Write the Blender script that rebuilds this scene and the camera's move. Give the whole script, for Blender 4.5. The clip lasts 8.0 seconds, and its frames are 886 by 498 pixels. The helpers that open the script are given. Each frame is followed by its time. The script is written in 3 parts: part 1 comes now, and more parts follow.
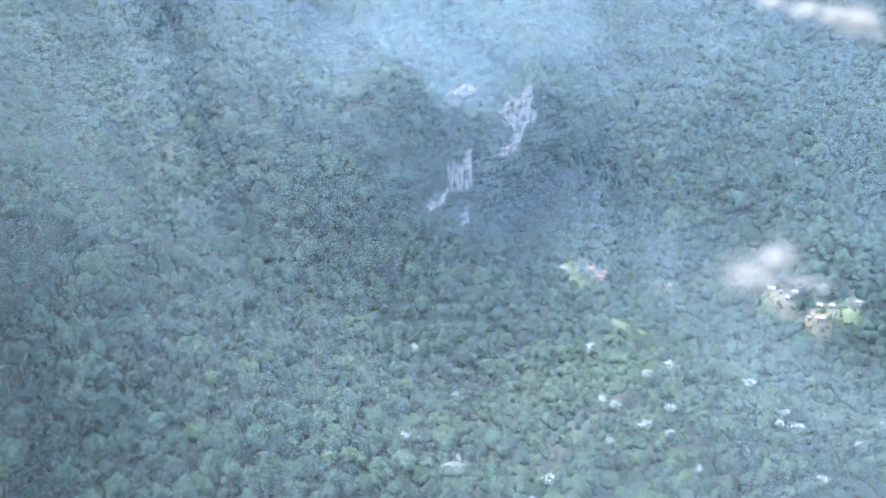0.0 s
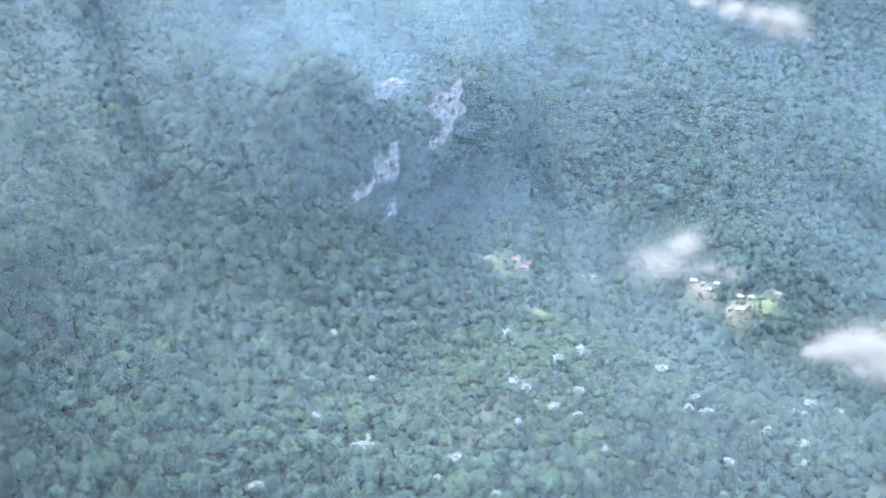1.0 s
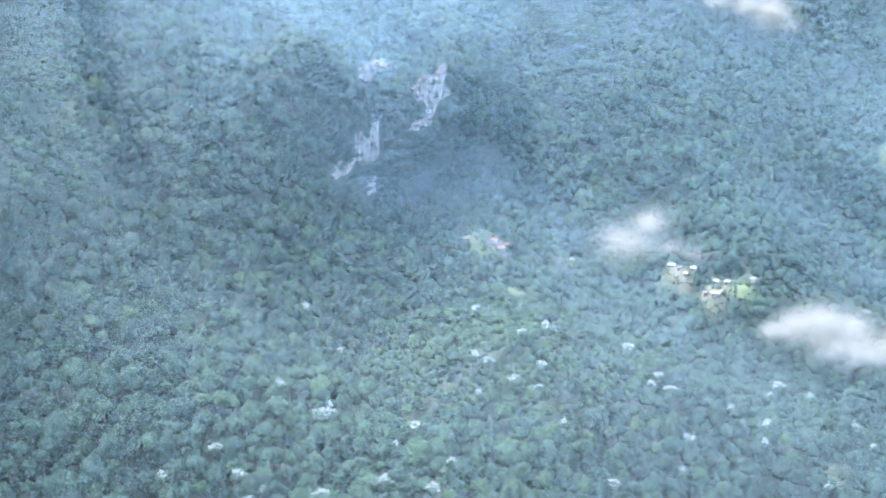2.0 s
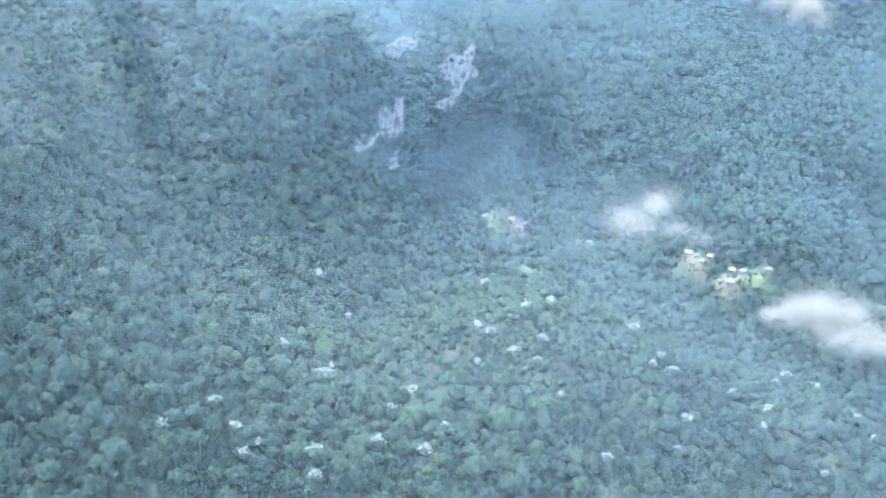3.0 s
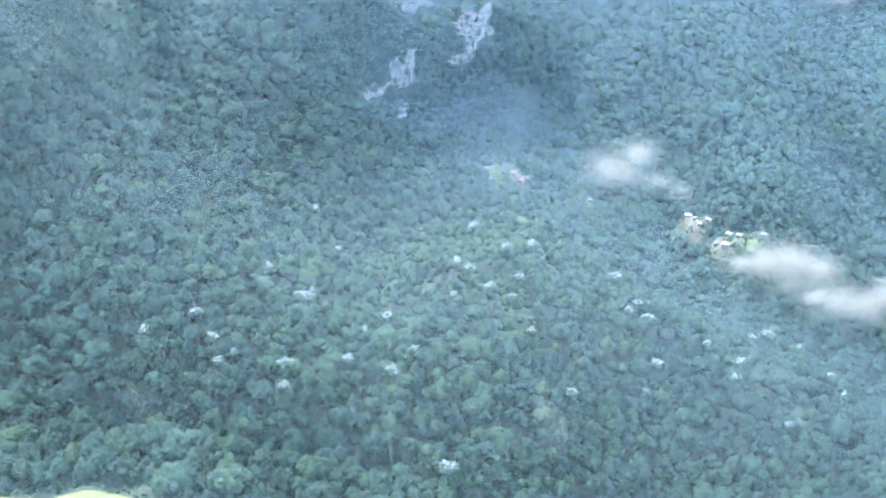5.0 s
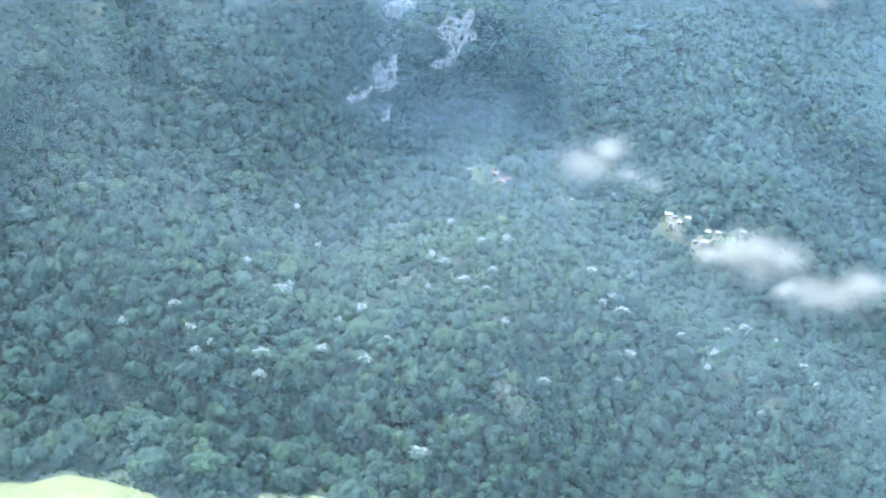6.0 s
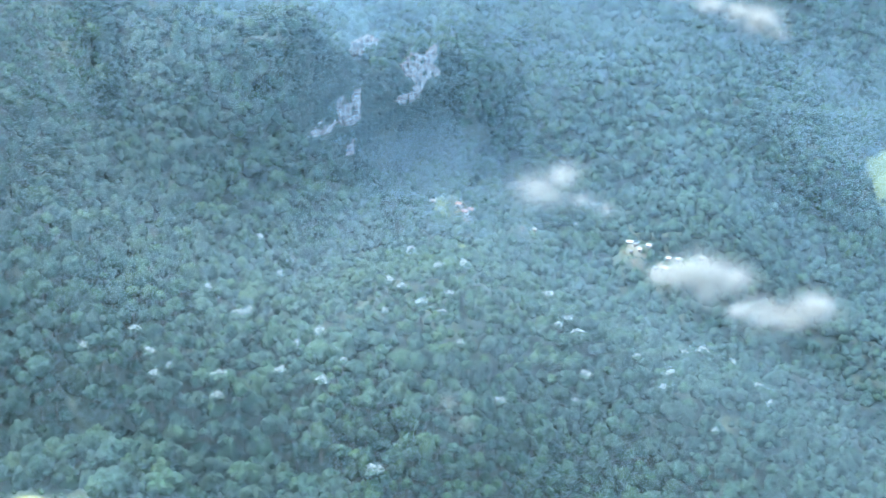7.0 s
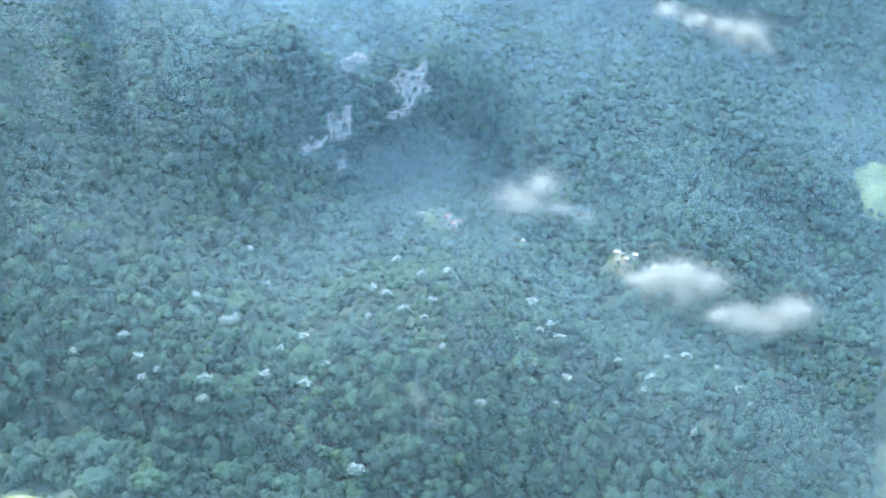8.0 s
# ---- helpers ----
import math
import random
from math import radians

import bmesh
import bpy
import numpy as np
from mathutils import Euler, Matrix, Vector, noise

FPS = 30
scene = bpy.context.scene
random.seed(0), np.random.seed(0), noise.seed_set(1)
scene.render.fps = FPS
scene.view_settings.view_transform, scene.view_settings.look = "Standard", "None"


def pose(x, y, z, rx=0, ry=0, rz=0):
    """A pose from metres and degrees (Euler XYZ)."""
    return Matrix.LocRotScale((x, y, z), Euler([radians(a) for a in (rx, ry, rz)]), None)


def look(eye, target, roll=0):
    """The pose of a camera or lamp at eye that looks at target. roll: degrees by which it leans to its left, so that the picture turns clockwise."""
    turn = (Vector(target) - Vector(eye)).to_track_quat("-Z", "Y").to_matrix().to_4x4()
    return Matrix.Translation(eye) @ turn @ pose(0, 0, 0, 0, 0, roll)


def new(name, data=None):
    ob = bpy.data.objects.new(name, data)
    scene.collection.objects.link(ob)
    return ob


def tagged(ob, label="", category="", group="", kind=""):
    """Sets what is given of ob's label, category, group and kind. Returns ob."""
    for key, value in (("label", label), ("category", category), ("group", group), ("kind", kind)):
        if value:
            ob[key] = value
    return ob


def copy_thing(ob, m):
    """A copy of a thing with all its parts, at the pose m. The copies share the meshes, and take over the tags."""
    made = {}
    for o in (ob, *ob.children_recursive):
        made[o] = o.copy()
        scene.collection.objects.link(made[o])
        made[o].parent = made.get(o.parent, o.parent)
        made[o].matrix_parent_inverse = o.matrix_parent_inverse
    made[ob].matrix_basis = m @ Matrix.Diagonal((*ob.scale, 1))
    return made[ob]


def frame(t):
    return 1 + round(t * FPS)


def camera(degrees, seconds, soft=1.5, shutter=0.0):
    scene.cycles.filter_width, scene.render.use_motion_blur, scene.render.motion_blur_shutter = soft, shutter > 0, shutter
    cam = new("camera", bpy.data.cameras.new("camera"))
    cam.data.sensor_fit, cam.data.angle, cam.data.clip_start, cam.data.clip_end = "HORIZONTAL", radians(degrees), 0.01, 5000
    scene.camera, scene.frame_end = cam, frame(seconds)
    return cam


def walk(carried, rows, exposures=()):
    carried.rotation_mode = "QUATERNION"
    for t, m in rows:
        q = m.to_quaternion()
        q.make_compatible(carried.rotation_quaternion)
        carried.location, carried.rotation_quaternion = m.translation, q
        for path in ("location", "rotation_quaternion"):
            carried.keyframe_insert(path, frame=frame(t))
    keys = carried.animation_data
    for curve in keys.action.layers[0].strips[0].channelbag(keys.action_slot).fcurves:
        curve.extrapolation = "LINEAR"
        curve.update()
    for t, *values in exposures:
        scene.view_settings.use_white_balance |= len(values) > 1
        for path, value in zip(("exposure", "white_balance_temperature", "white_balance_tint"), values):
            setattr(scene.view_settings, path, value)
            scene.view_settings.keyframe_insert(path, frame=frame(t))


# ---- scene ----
cam = camera(38, 8.0, soft=1.8)
PATH = [
    (0.0, look((-89.9, 71.2, 372.1), (-50.11, 814.13, 78.03), -3.22)),
    (0.5, look((-77.7, 62.2, 368.4), (-25.52, 805.11, 76.14), -2.69)),
    (1.0, look((-66.4, 54.0, 364.9), (-3.80, 796.59, 73.94), -2.30)),
    (1.5, look((-54.5, 45.1, 361.7), (11.05, 787.31, 70.50), -1.95)),
    (1.7, look((-49.7, 41.4, 360.3), (12.11, 783.77, 68.68), -1.89)),
    (2.8, look((-25.2, 21.3, 352.4), (1.17, 764.17, 56.55), -0.26)),
    (3.0, look((-21.1, 18.0, 351.3), (0.14, 760.88, 55.32), 0.01)),
    (3.5, look((-11.1, 9.4, 348.4), (-2.01, 752.21, 51.48), 0.77)),
    (4.0, look((0.0, 0.0, 345.0), (-0.03, 741.76, 45.34), 1.50)),
    (4.5, look((10.2, -9.2, 341.8), (2.62, 731.19, 38.93), 1.80)),
    (4.7, look((14.2, -13.0, 340.6), (2.51, 726.36, 35.39), 1.99)),
    (5.8, look((36.9, -33.8, 333.8), (12.33, 707.47, 33.95), 1.34)),
    (6.0, look((41.2, -37.9, 332.7), (18.12, 705.57, 38.22), 1.16)),
    (6.5, look((52.0, -48.3, 330.1), (33.27, 701.00, 50.44), 0.71)),
    (7.0, look((61.5, -58.1, 327.8), (43.32, 695.65, 60.40), 0.42)),
    (7.5, look((71.1, -68.5, 326.5), (47.84, 687.96, 67.28), 0.11)),
    (8.0, look((81.1, -79.4, 324.2), (53.62, 679.22, 71.78), -0.43)),
]
walk(cam, PATH, exposures=[(0.0, 3.0, 6430, 17), (3.5, 3.03, 6170, 10), (6.5, 2.93, 5970, 5), (8.0, 2.85, 5760, 0)])

# ---- sky and sun: a high, hazy sun beyond the slope ----
SUN_UP, SUN_TURN = radians(61), radians(-60)
world = bpy.data.worlds.new("sky")
scene.world = world
world.use_nodes = True
wn = world.node_tree.nodes
sky = wn.new("ShaderNodeTexSky")
sky.sky_type, sky.sun_disc = "NISHITA", False
sky.sun_elevation, sky.sun_rotation = SUN_UP, SUN_TURN
sky.air_density, sky.dust_density, sky.ozone_density = 1.2, 0.8, 2.0
world.node_tree.links.new(sky.outputs[0], wn["Background"].inputs[0])
wn["Background"].inputs[1].default_value = 0.135
sun = new("sun", bpy.data.lights.new("sun", "SUN"))
sun.data.energy, sun.data.angle, sun.data.color = 2.5, radians(9), (1.0, 0.97, 0.91)
SUN_WAY = Vector((math.sin(SUN_TURN) * math.cos(SUN_UP), math.cos(SUN_TURN) * math.cos(SUN_UP), math.sin(SUN_UP)))
sun.matrix_world = look(SUN_WAY * 900, (0, 0, 0))


# ---- materials ----
def material(name):
    m = bpy.data.materials.new(name)
    m.use_nodes = True
    return m, m.node_tree.nodes, m.node_tree.links, m.node_tree.nodes["Principled BSDF"]


def noise_node(n, l, scale, detail=4.0, rough=0.6):
    co = n.new("ShaderNodeTexCoord")
    t = n.new("ShaderNodeTexNoise")
    t.inputs["Scale"].default_value, t.inputs["Detail"].default_value, t.inputs["Roughness"].default_value = scale, detail, rough
    l.new(co.outputs["Object"], t.inputs["Vector"])
    return t


def ramp_node(n, l, source, stops):
    r = n.new("ShaderNodeValToRGB")
    while len(r.color_ramp.elements) < len(stops):
        r.color_ramp.elements.new(0.5)
    for e, (p, c) in zip(r.color_ramp.elements, stops):
        e.position, e.color = p, (*c, 1)
    l.new(source, r.inputs[0])
    return r


def mix_node(n, l, factor, a, b, blend="MIX"):
    m = n.new("ShaderNodeMix")
    m.data_type, m.blend_type = "RGBA", blend
    for value, slot in ((factor, 0), (a, 6), (b, 7)):
        if isinstance(value, (int, float)):
            m.inputs[slot].default_value = value
        elif isinstance(value, tuple):
            m.inputs[slot].default_value = (*value, 1)
        else:
            l.new(value, m.inputs[slot])
    return m.outputs[2]


def bump_node(n, l, shader, height, strength, distance):
    b = n.new("ShaderNodeBump")
    b.inputs["Strength"].default_value, b.inputs["Distance"].default_value = strength, distance
    l.new(height, b.inputs["Height"])
    l.new(b.outputs[0], shader.inputs["Normal"])


def leaf_material(name, dark, mid, light):
    """Foliage: every clump and leaf spray has its own tone, with broad drifts from tree to tree."""
    m, n, l, p = material(name)
    geo = n.new("ShaderNodeNewGeometry")
    info = n.new("ShaderNodeObjectInfo")
    tone = ramp_node(n, l, geo.outputs["Random Per Island"], ((0.0, dark), (0.4, mid), (0.85, mid), (1.0, light)))
    drift = ramp_node(n, l, noise_node(n, l, 0.09, 2.0).outputs[0], ((0.32, (0.74, 0.77, 0.80)), (0.5, (0.96, 0.98, 0.98)), (0.70, (1.10, 1.12, 1.07))))
    own = ramp_node(n, l, info.outputs["Random"], ((0.0, (0.90, 0.92, 0.94)), (1.0, (1.06, 1.07, 1.04))))
    fine = ramp_node(n, l, noise_node(n, l, 0.75, 4.0).outputs[0], ((0.34, (0.66, 0.69, 0.72)), (0.5, (0.96, 0.97, 0.97)), (0.66, (1.34, 1.33, 1.24))))
    c = mix_node(n, l, 1.0, tone.outputs[0], drift.outputs[0], "MULTIPLY")
    c = mix_node(n, l, 1.0, c, own.outputs[0], "MULTIPLY")
    c = mix_node(n, l, 1.0, c, fine.outputs[0], "MULTIPLY")
    l.new(c, p.inputs["Base Color"])
    p.inputs["Roughness"].default_value, p.inputs["Specular IOR Level"].default_value = 0.6, 0.25
    bump_node(n, l, p, noise_node(n, l, 1.0, 4.0).outputs[0], 1.0, 2.2)
    thin = n.new("ShaderNodeBsdfTranslucent")
    l.new(c, thin.inputs[0])
    both = n.new("ShaderNodeMixShader")
    both.inputs[0].default_value = 0.25
    l.new(p.outputs[0], both.inputs[1])
    l.new(thin.outputs[0], both.inputs[2])
    l.new(both.outputs[0], n["Material Output"].inputs[0])
    return m


def plain_material(name, stops, scale, rough=0.8, bump=0.5, distance=0.3, fine=6.0):
    m, n, l, p = material(name)
    a = noise_node(n, l, scale)
    b = noise_node(n, l, scale * fine)
    c = ramp_node(n, l, a.outputs[0], stops)
    g = ramp_node(n, l, b.outputs[0], ((0.3, (0.8, 0.8, 0.8)), (0.7, (1.2, 1.2, 1.2))))
    l.new(mix_node(n, l, 1.0, c.outputs[0], g.outputs[0], "MULTIPLY"), p.inputs["Base Color"])
    p.inputs["Roughness"].default_value = rough
    bump_node(n, l, p, b.outputs[0], bump, distance)
    return m


LEAVES = {
    "blue": leaf_material("blue_green_leaves", (0.018, 0.046, 0.036), (0.023, 0.058, 0.043), (0.032, 0.072, 0.053)),
    "deep": leaf_material("deep_green_leaves", (0.014, 0.037, 0.025), (0.020, 0.048, 0.031), (0.027, 0.062, 0.040)),
    "mid": leaf_material("mid_green_leaves", (0.023, 0.055, 0.033), (0.031, 0.070, 0.039), (0.041, 0.087, 0.049)),
    "light": leaf_material("yellow_green_leaves", (0.033, 0.066, 0.034), (0.042, 0.082, 0.040), (0.054, 0.098, 0.050)),
    "grey": leaf_material("grey_green_leaves", (0.036, 0.070, 0.053), (0.047, 0.087, 0.066), (0.063, 0.108, 0.083)),
    "white": leaf_material("white_blossom", (0.26, 0.29, 0.26), (0.36, 0.39, 0.36), (0.48, 0.50, 0.46)),
}
BARK = plain_material("pale_bark", ((0.3, (0.05, 0.045, 0.04)), (0.7, (0.12, 0.105, 0.085))), 0.8, 0.85, 0.6, 0.1)
SOIL = plain_material("forest_floor", ((0.3, (0.016, 0.028, 0.018)), (0.55, (0.026, 0.042, 0.026)), (0.75, (0.042, 0.060, 0.036))), 0.12, 0.9, 0.9, 1.0)
MEADOW = plain_material("meadow_grass", ((0.3, (0.092, 0.105, 0.040)), (0.55, (0.112, 0.122, 0.050)), (0.75, (0.135, 0.140, 0.062))), 0.08, 0.9, 0.4, 0.15, 9.0)
GRASS = plain_material("clearing_grass", ((0.3, (0.05, 0.075, 0.033)), (0.55, (0.072, 0.098, 0.042)), (0.8, (0.105, 0.12, 0.055))), 0.15, 0.9, 0.5, 0.2)
EARTH = plain_material("bare_earth", ((0.3, (0.042, 0.056, 0.031)), (0.52, (0.075, 0.073, 0.05)), (0.75, (0.125, 0.10, 0.08))), 0.15, 0.95, 0.5, 0.2)
ROOF_WHITE = plain_material("weathered_zinc_roof", ((0.3, (0.09, 0.093, 0.09)), (0.7, (0.19, 0.19, 0.18))), 0.6, 0.45, 0.1, 0.03)
ROOF_RED = plain_material("rusted_red_roof", ((0.3, (0.15, 0.075, 0.06)), (0.7, (0.22, 0.13, 0.11))), 0.6, 0.7, 0.1, 0.03)
WALL = plain_material("limewashed_wall", ((0.3, (0.20, 0.19, 0.165)), (0.7, (0.30, 0.285, 0.25))), 0.5, 0.9, 0.1, 0.02)
DARK_WOOD = plain_material("dark_wood", ((0.3, (0.09, 0.06, 0.04)), (0.7, (0.17, 0.12, 0.08))), 1.5, 0.8, 0.2, 0.02)


def rock_material():
    m, n, l, p = material("pale_layered_rock")
    co = n.new("ShaderNodeTexCoord")
    wide = n.new("ShaderNodeMapping")
    wide.inputs["Scale"].default_value = (0.12, 0.12, 0.9)
    l.new(co.outputs["Object"], wide.inputs[0])
    beds = n.new("ShaderNodeTexNoise")
    beds.inputs["Scale"].default_value, beds.inputs["Detail"].default_value = 0.7, 6.0
    l.new(wide.outputs[0], beds.inputs["Vector"])
    tall = n.new("ShaderNodeMapping")
    tall.inputs["Scale"].default_value = (0.5, 0.5, 0.05)
    l.new(co.outputs["Object"], tall.inputs[0])
    runs = n.new("ShaderNodeTexNoise")
    runs.inputs["Scale"].default_value, runs.inputs["Detail"].default_value = 0.8, 5.0
    l.new(tall.outputs[0], runs.inputs["Vector"])
    a = ramp_node(n, l, beds.outputs[0], ((0.32, (0.13, 0.12, 0.113)), (0.5, (0.23, 0.213, 0.203)), (0.68, (0.34, 0.32, 0.31))))
    b = ramp_node(n, l, runs.outputs[0], ((0.38, (0.42, 0.42, 0.40)), (0.56, (1.0, 1.0, 1.0))))
    l.new(mix_node(n, l, 0.8, a.outputs[0], b.outputs[0], "MULTIPLY"), p.inputs["Base Color"])
    p.inputs["Roughness"].default_value = 0.9
    bump_node(n, l, p, beds.outputs[0], 0.8, 0.8)
    return m


def cloud_material(name, colour):
    m, n, l, p = material(name)
    d, t = n.new("ShaderNodeBsdfDiffuse"), n.new("ShaderNodeBsdfTranslucent")
    tone = ramp_node(n, l, noise_node(n, l, 0.05, 2.0).outputs[0], ((0.3, tuple(0.94 * v for v in colour)), (0.7, colour)))
    both = n.new("ShaderNodeMixShader")
    both.inputs[0].default_value = 0.5
    for s, k in ((d, 1), (t, 2)):
        l.new(tone.outputs[0], s.inputs[0])
        l.new(s.outputs[0], both.inputs[k])
    l.new(both.outputs[0], n["Material Output"].inputs[0])
    return m


ROCK = rock_material()
CLOUD = cloud_material("cloud_vapour", (0.44, 0.44, 0.41))
# Veil tints that stand in for airlight: greyer near, bluer far.
MIST = cloud_material("near_haze_tint", (0.49, 0.66, 0.73))
HAZE = cloud_material("far_haze_tint", (0.45, 0.655, 0.80))
HAZE_WIDTH = 0.0022


# ---- building tools ----
def mesh_object(name, verts, faces, mat, parent=None, label="", smooth=False):
    """One mesh object from arrays of corners and triangles or quads."""
    verts, faces = np.asarray(verts, np.float32), np.asarray(faces, np.int32)
    k = faces.shape[1]
    me = bpy.data.meshes.new(name)
    me.vertices.add(len(verts))
    me.vertices.foreach_set("co", verts.ravel())
    me.loops.add(faces.size)
    me.loops.foreach_set("vertex_index", faces.ravel())
    me.polygons.add(len(faces))
    me.polygons.foreach_set("loop_start", np.arange(0, faces.size, k, dtype=np.int32))
    me.polygons.foreach_set("use_smooth", np.full(len(faces), smooth))
    me.update(calc_edges=True)
    me.validate()
    me.materials.append(mat)
    ob = new(name, me)
    ob.parent = parent
    return tagged(ob, label)


def part(name, bm, mat, parent, label=""):
    me = bpy.data.meshes.new(name)
    bm.to_mesh(me)
    bm.free()
    me.materials.append(mat)
    ob = new(name, me)
    ob.parent = parent
    return tagged(ob, label)


def joined(pieces):
    verts, faces, at = [], [], 0
    for v, f in pieces:
        verts.append(v)
        faces.append(f + at)
        at += len(v)
    return np.concatenate(verts), np.concatenate(faces)


def scattered(shape, places, turns, sizes):
    """Copies of one shape (corners, triangles) joined into one pair of arrays."""
    v, f = shape
    c, s = np.cos(turns)[:, None], np.sin(turns)[:, None]
    sx, sz = sizes[:, 0][:, None], sizes[:, 1][:, None]
    out = np.stack([(v[:, 0] * c - v[:, 1] * s) * sx, (v[:, 0] * s + v[:, 1] * c) * sx, v[:, 2] * sz], -1) + places[:, None]
    return out.reshape(-1, 3), (f[None] + len(v) * np.arange(len(places))[:, None, None]).reshape(-1, 3)


# ---- the lie of the land ----
LAND_X, LAND_Y, LAND_SPREAD = np.linspace(-290, 350, 9), np.linspace(430, 1130, 9), 78.0
LAND_SWELL = np.array([
    [-145.9, -10.2, -26.1, -38.0, -41.7, -41.8, -67.3, 22.3, -101.3],
    [82.5, -85.0, 27.6, -34.3, 22.1, -46.0, -15.5, -4.8, -46.9],
    [45.2, -53.8, 40.7, -68.8, 47.5, -69.1, -27.8, -1.8, -64.4],
    [16.4, -5.8, -9.0, -55.9, 7.1, 46.0, -53.7, 81.0, -114.9],
    [64.7, -35.6, -11.6, -34.7, -28.3, -56.7, -39.7, -66.8, -51.8],
    [10.6, -127.7, 188.1, -100.2, 53.3, -39.9, -9.1, 40.1, -40.8],
    [151.1, -33.8, -19.6, -151.2, 33.4, -69.0, -57.4, 52.0, -152.8],
    [-19.8, -25.8, 69.7, 66.2, -31.1, -21.5, -21.0, 2.9, -12.8],
    [73.2, 13.9, -10.4, -76.6, -78.7, 55.2, -57.0, 38.7, -83.8],
])
CLIFF_X = (-170, -100, -57, -30, -12, 0, 30, 60, 110)
CLIFF_Y = (780, 822, 860, 884, 893, 935, 970, 1002, 1060)


def ease(s):
    s = np.clip(s, 0, 1)
    return s * s * (3 - 2 * s)


def wave(x, y, size, seed):
    """Smooth wavering between about -1 and 1, with hills of that size."""
    rng = np.random.default_rng(seed)
    total = 0.0
    for k in range(7):
        a, ph = rng.uniform(0, 2 * np.pi, 2)
        q = rng.uniform(0.7, 1.5) * 2 * np.pi / size
        total = total + np.sin((x * np.cos(a) + y * np.sin(a)) * q + ph)
    return total / 3.2


def cliff_line(x, y):
    """How far past the foot of the cliff a place lies, and how high the cliff is there."""
    line = np.interp(x, CLIFF_X, CLIFF_Y) + 3.0 * wave(x, y * 0, 23, 5)
    return y - line, 78 * ease((x + 125) / 70) * ease((118 - x) / 78)


def spur_line(x, y):
    """Along and across the crest of the steep spur that climbs away from the valley."""
    dx, dy = -0.33, 0.944
    u, v = x + 182, y - 735
    return u * dx + v * dy, u * dy - v * dx


def spur_face(x, y):
    """1 on the spur's steep, thinly grown flank, 0 off it."""
    along, aside = spur_line(x, y)
    return ease((aside + 125) / 30) * ease((6 - aside) / 12) * ease((along + 75) / 40) * ease((300 - along) / 60)


def scrub(x, y):
    """1 amid the low, light scrub of the central terrace."""
    return np.exp(-(((x - 15) / 95) ** 2 + ((y - 660) / 75) ** 2))


def canopy(x, y):
    """The height of the forest's tree tops."""
    x, y = np.asarray(x, float), np.asarray(y, float)
    z = 157.2 - 131.1 * np.tanh(x / 500) + 112.7 * np.tanh((y - 800) / 700)
    gx = np.exp(-((np.clip(x, -300, 360)[..., None] - LAND_X) ** 2) / (2 * LAND_SPREAD**2))
    gy = np.exp(-((np.clip(y, 420, 1140)[..., None] - LAND_Y) ** 2) / (2 * LAND_SPREAD**2))
    z = z + np.einsum("...i,ij,...j->...", gy, LAND_SWELL, gx)
    past, high = cliff_line(x, y)
    z = z + high * ease(past / 22 + 0.5)
    along, aside = spur_line(x, y)
    run = ease(along / 40 + 0.7) * ease((230 - along) / 60)
    z = z + run * (18 * np.exp(-(((aside - 2) / 16) ** 2)) - 26 * np.exp(-(((aside - 27) / 13) ** 2)))
    z = z + 2.2 * wave(x, y, 74, 13) + (1.6 + 1.0 * ease((y - 470) / 60)) * wave(x, y, 38, 14)
    z = z - 6 * np.exp(-(((x + 130) / 24) ** 2) - ((y - 440) / 25) ** 2)
    z = z - 18 * np.exp(-(((y - 500 - 0.1 * (x + 100)) / 12) ** 2)) * ease((x + 175) / 30) * ease((10 - x) / 40)
    return z + 300 * ease((y - 1150) / 420) + 420 * ease((y - 1450) / 1500)


def steepness(x, y):
    past, high = cliff_line(x, y)
    return ease((x + 76) / 16) * ease((58 - x) / 16) * ease(1.5 - np.abs(past) / 11)


TREE_HIGH = 14.0
HAMLETS = ((185, 873, 20), (212, 854, 22), (228, 851, 18), (44, 856, 22), (104, 878, 14), (57, 797, 18), (66, 778, 16))


def hamlet(x, y):
    """1 where the huts and clearings stand amid low growth, 0 in the tall forest."""
    near = [np.exp(-(((x - hx) ** 2 + (y - hy) ** 2) / r**2) ** 2) for hx, hy, r in HAMLETS]
    return np.max(near, axis=0)


def ground(x, y):
    x, y = np.asarray(x, float), np.asarray(y, float)
    bare = np.maximum(0.9 * steepness(x, y), 0.75 * spur_face(x, y))
    bare = np.maximum(bare, 0.84 * hamlet(x, y))
    ribs = spur_face(x, y) * 6.0 * np.sin((y + 0.35 * x + 7 * wave(x, y, 70, 31)) * 2 * np.pi / 21)
    return canopy(x, y) - TREE_HIGH * (1 - bare) + ribs + 0.7 * wave(x, y, 13, 12)


def spread(fine, step, far, growth):
    """Grid lines: even inside the fine stretch, ever wider out to the far edge."""
    inner = np.arange(fine[0], fine[1] + step / 2, step)
    out, d = [], step
    while sum(out) < far:
        d *= growth
        out.append(d)
    run = np.cumsum(out)
    return np.concatenate([inner[0] - run[::-1], inner, inner[-1] + run])


gx, gy = spread((-420, 640), 5.0, 4200, 1.22), spread((380, 1480), 5.0, 4200, 1.22)
mx, my = np.meshgrid(gx, gy)
mz = ground(mx, my)
nx, ny = len(gx), len(gy)
i = (np.arange(ny - 1)[:, None] * nx + np.arange(nx - 1)).ravel()
land = mesh_object("ground", np.stack([mx, my, mz], -1).reshape(-1, 3), np.stack([i, i + 1, i + nx + 1, i + nx], 1), SOIL, smooth=True)
tagged(land, "dark green forested mountain slope with undergrowth between trees", "ground", kind="structure")


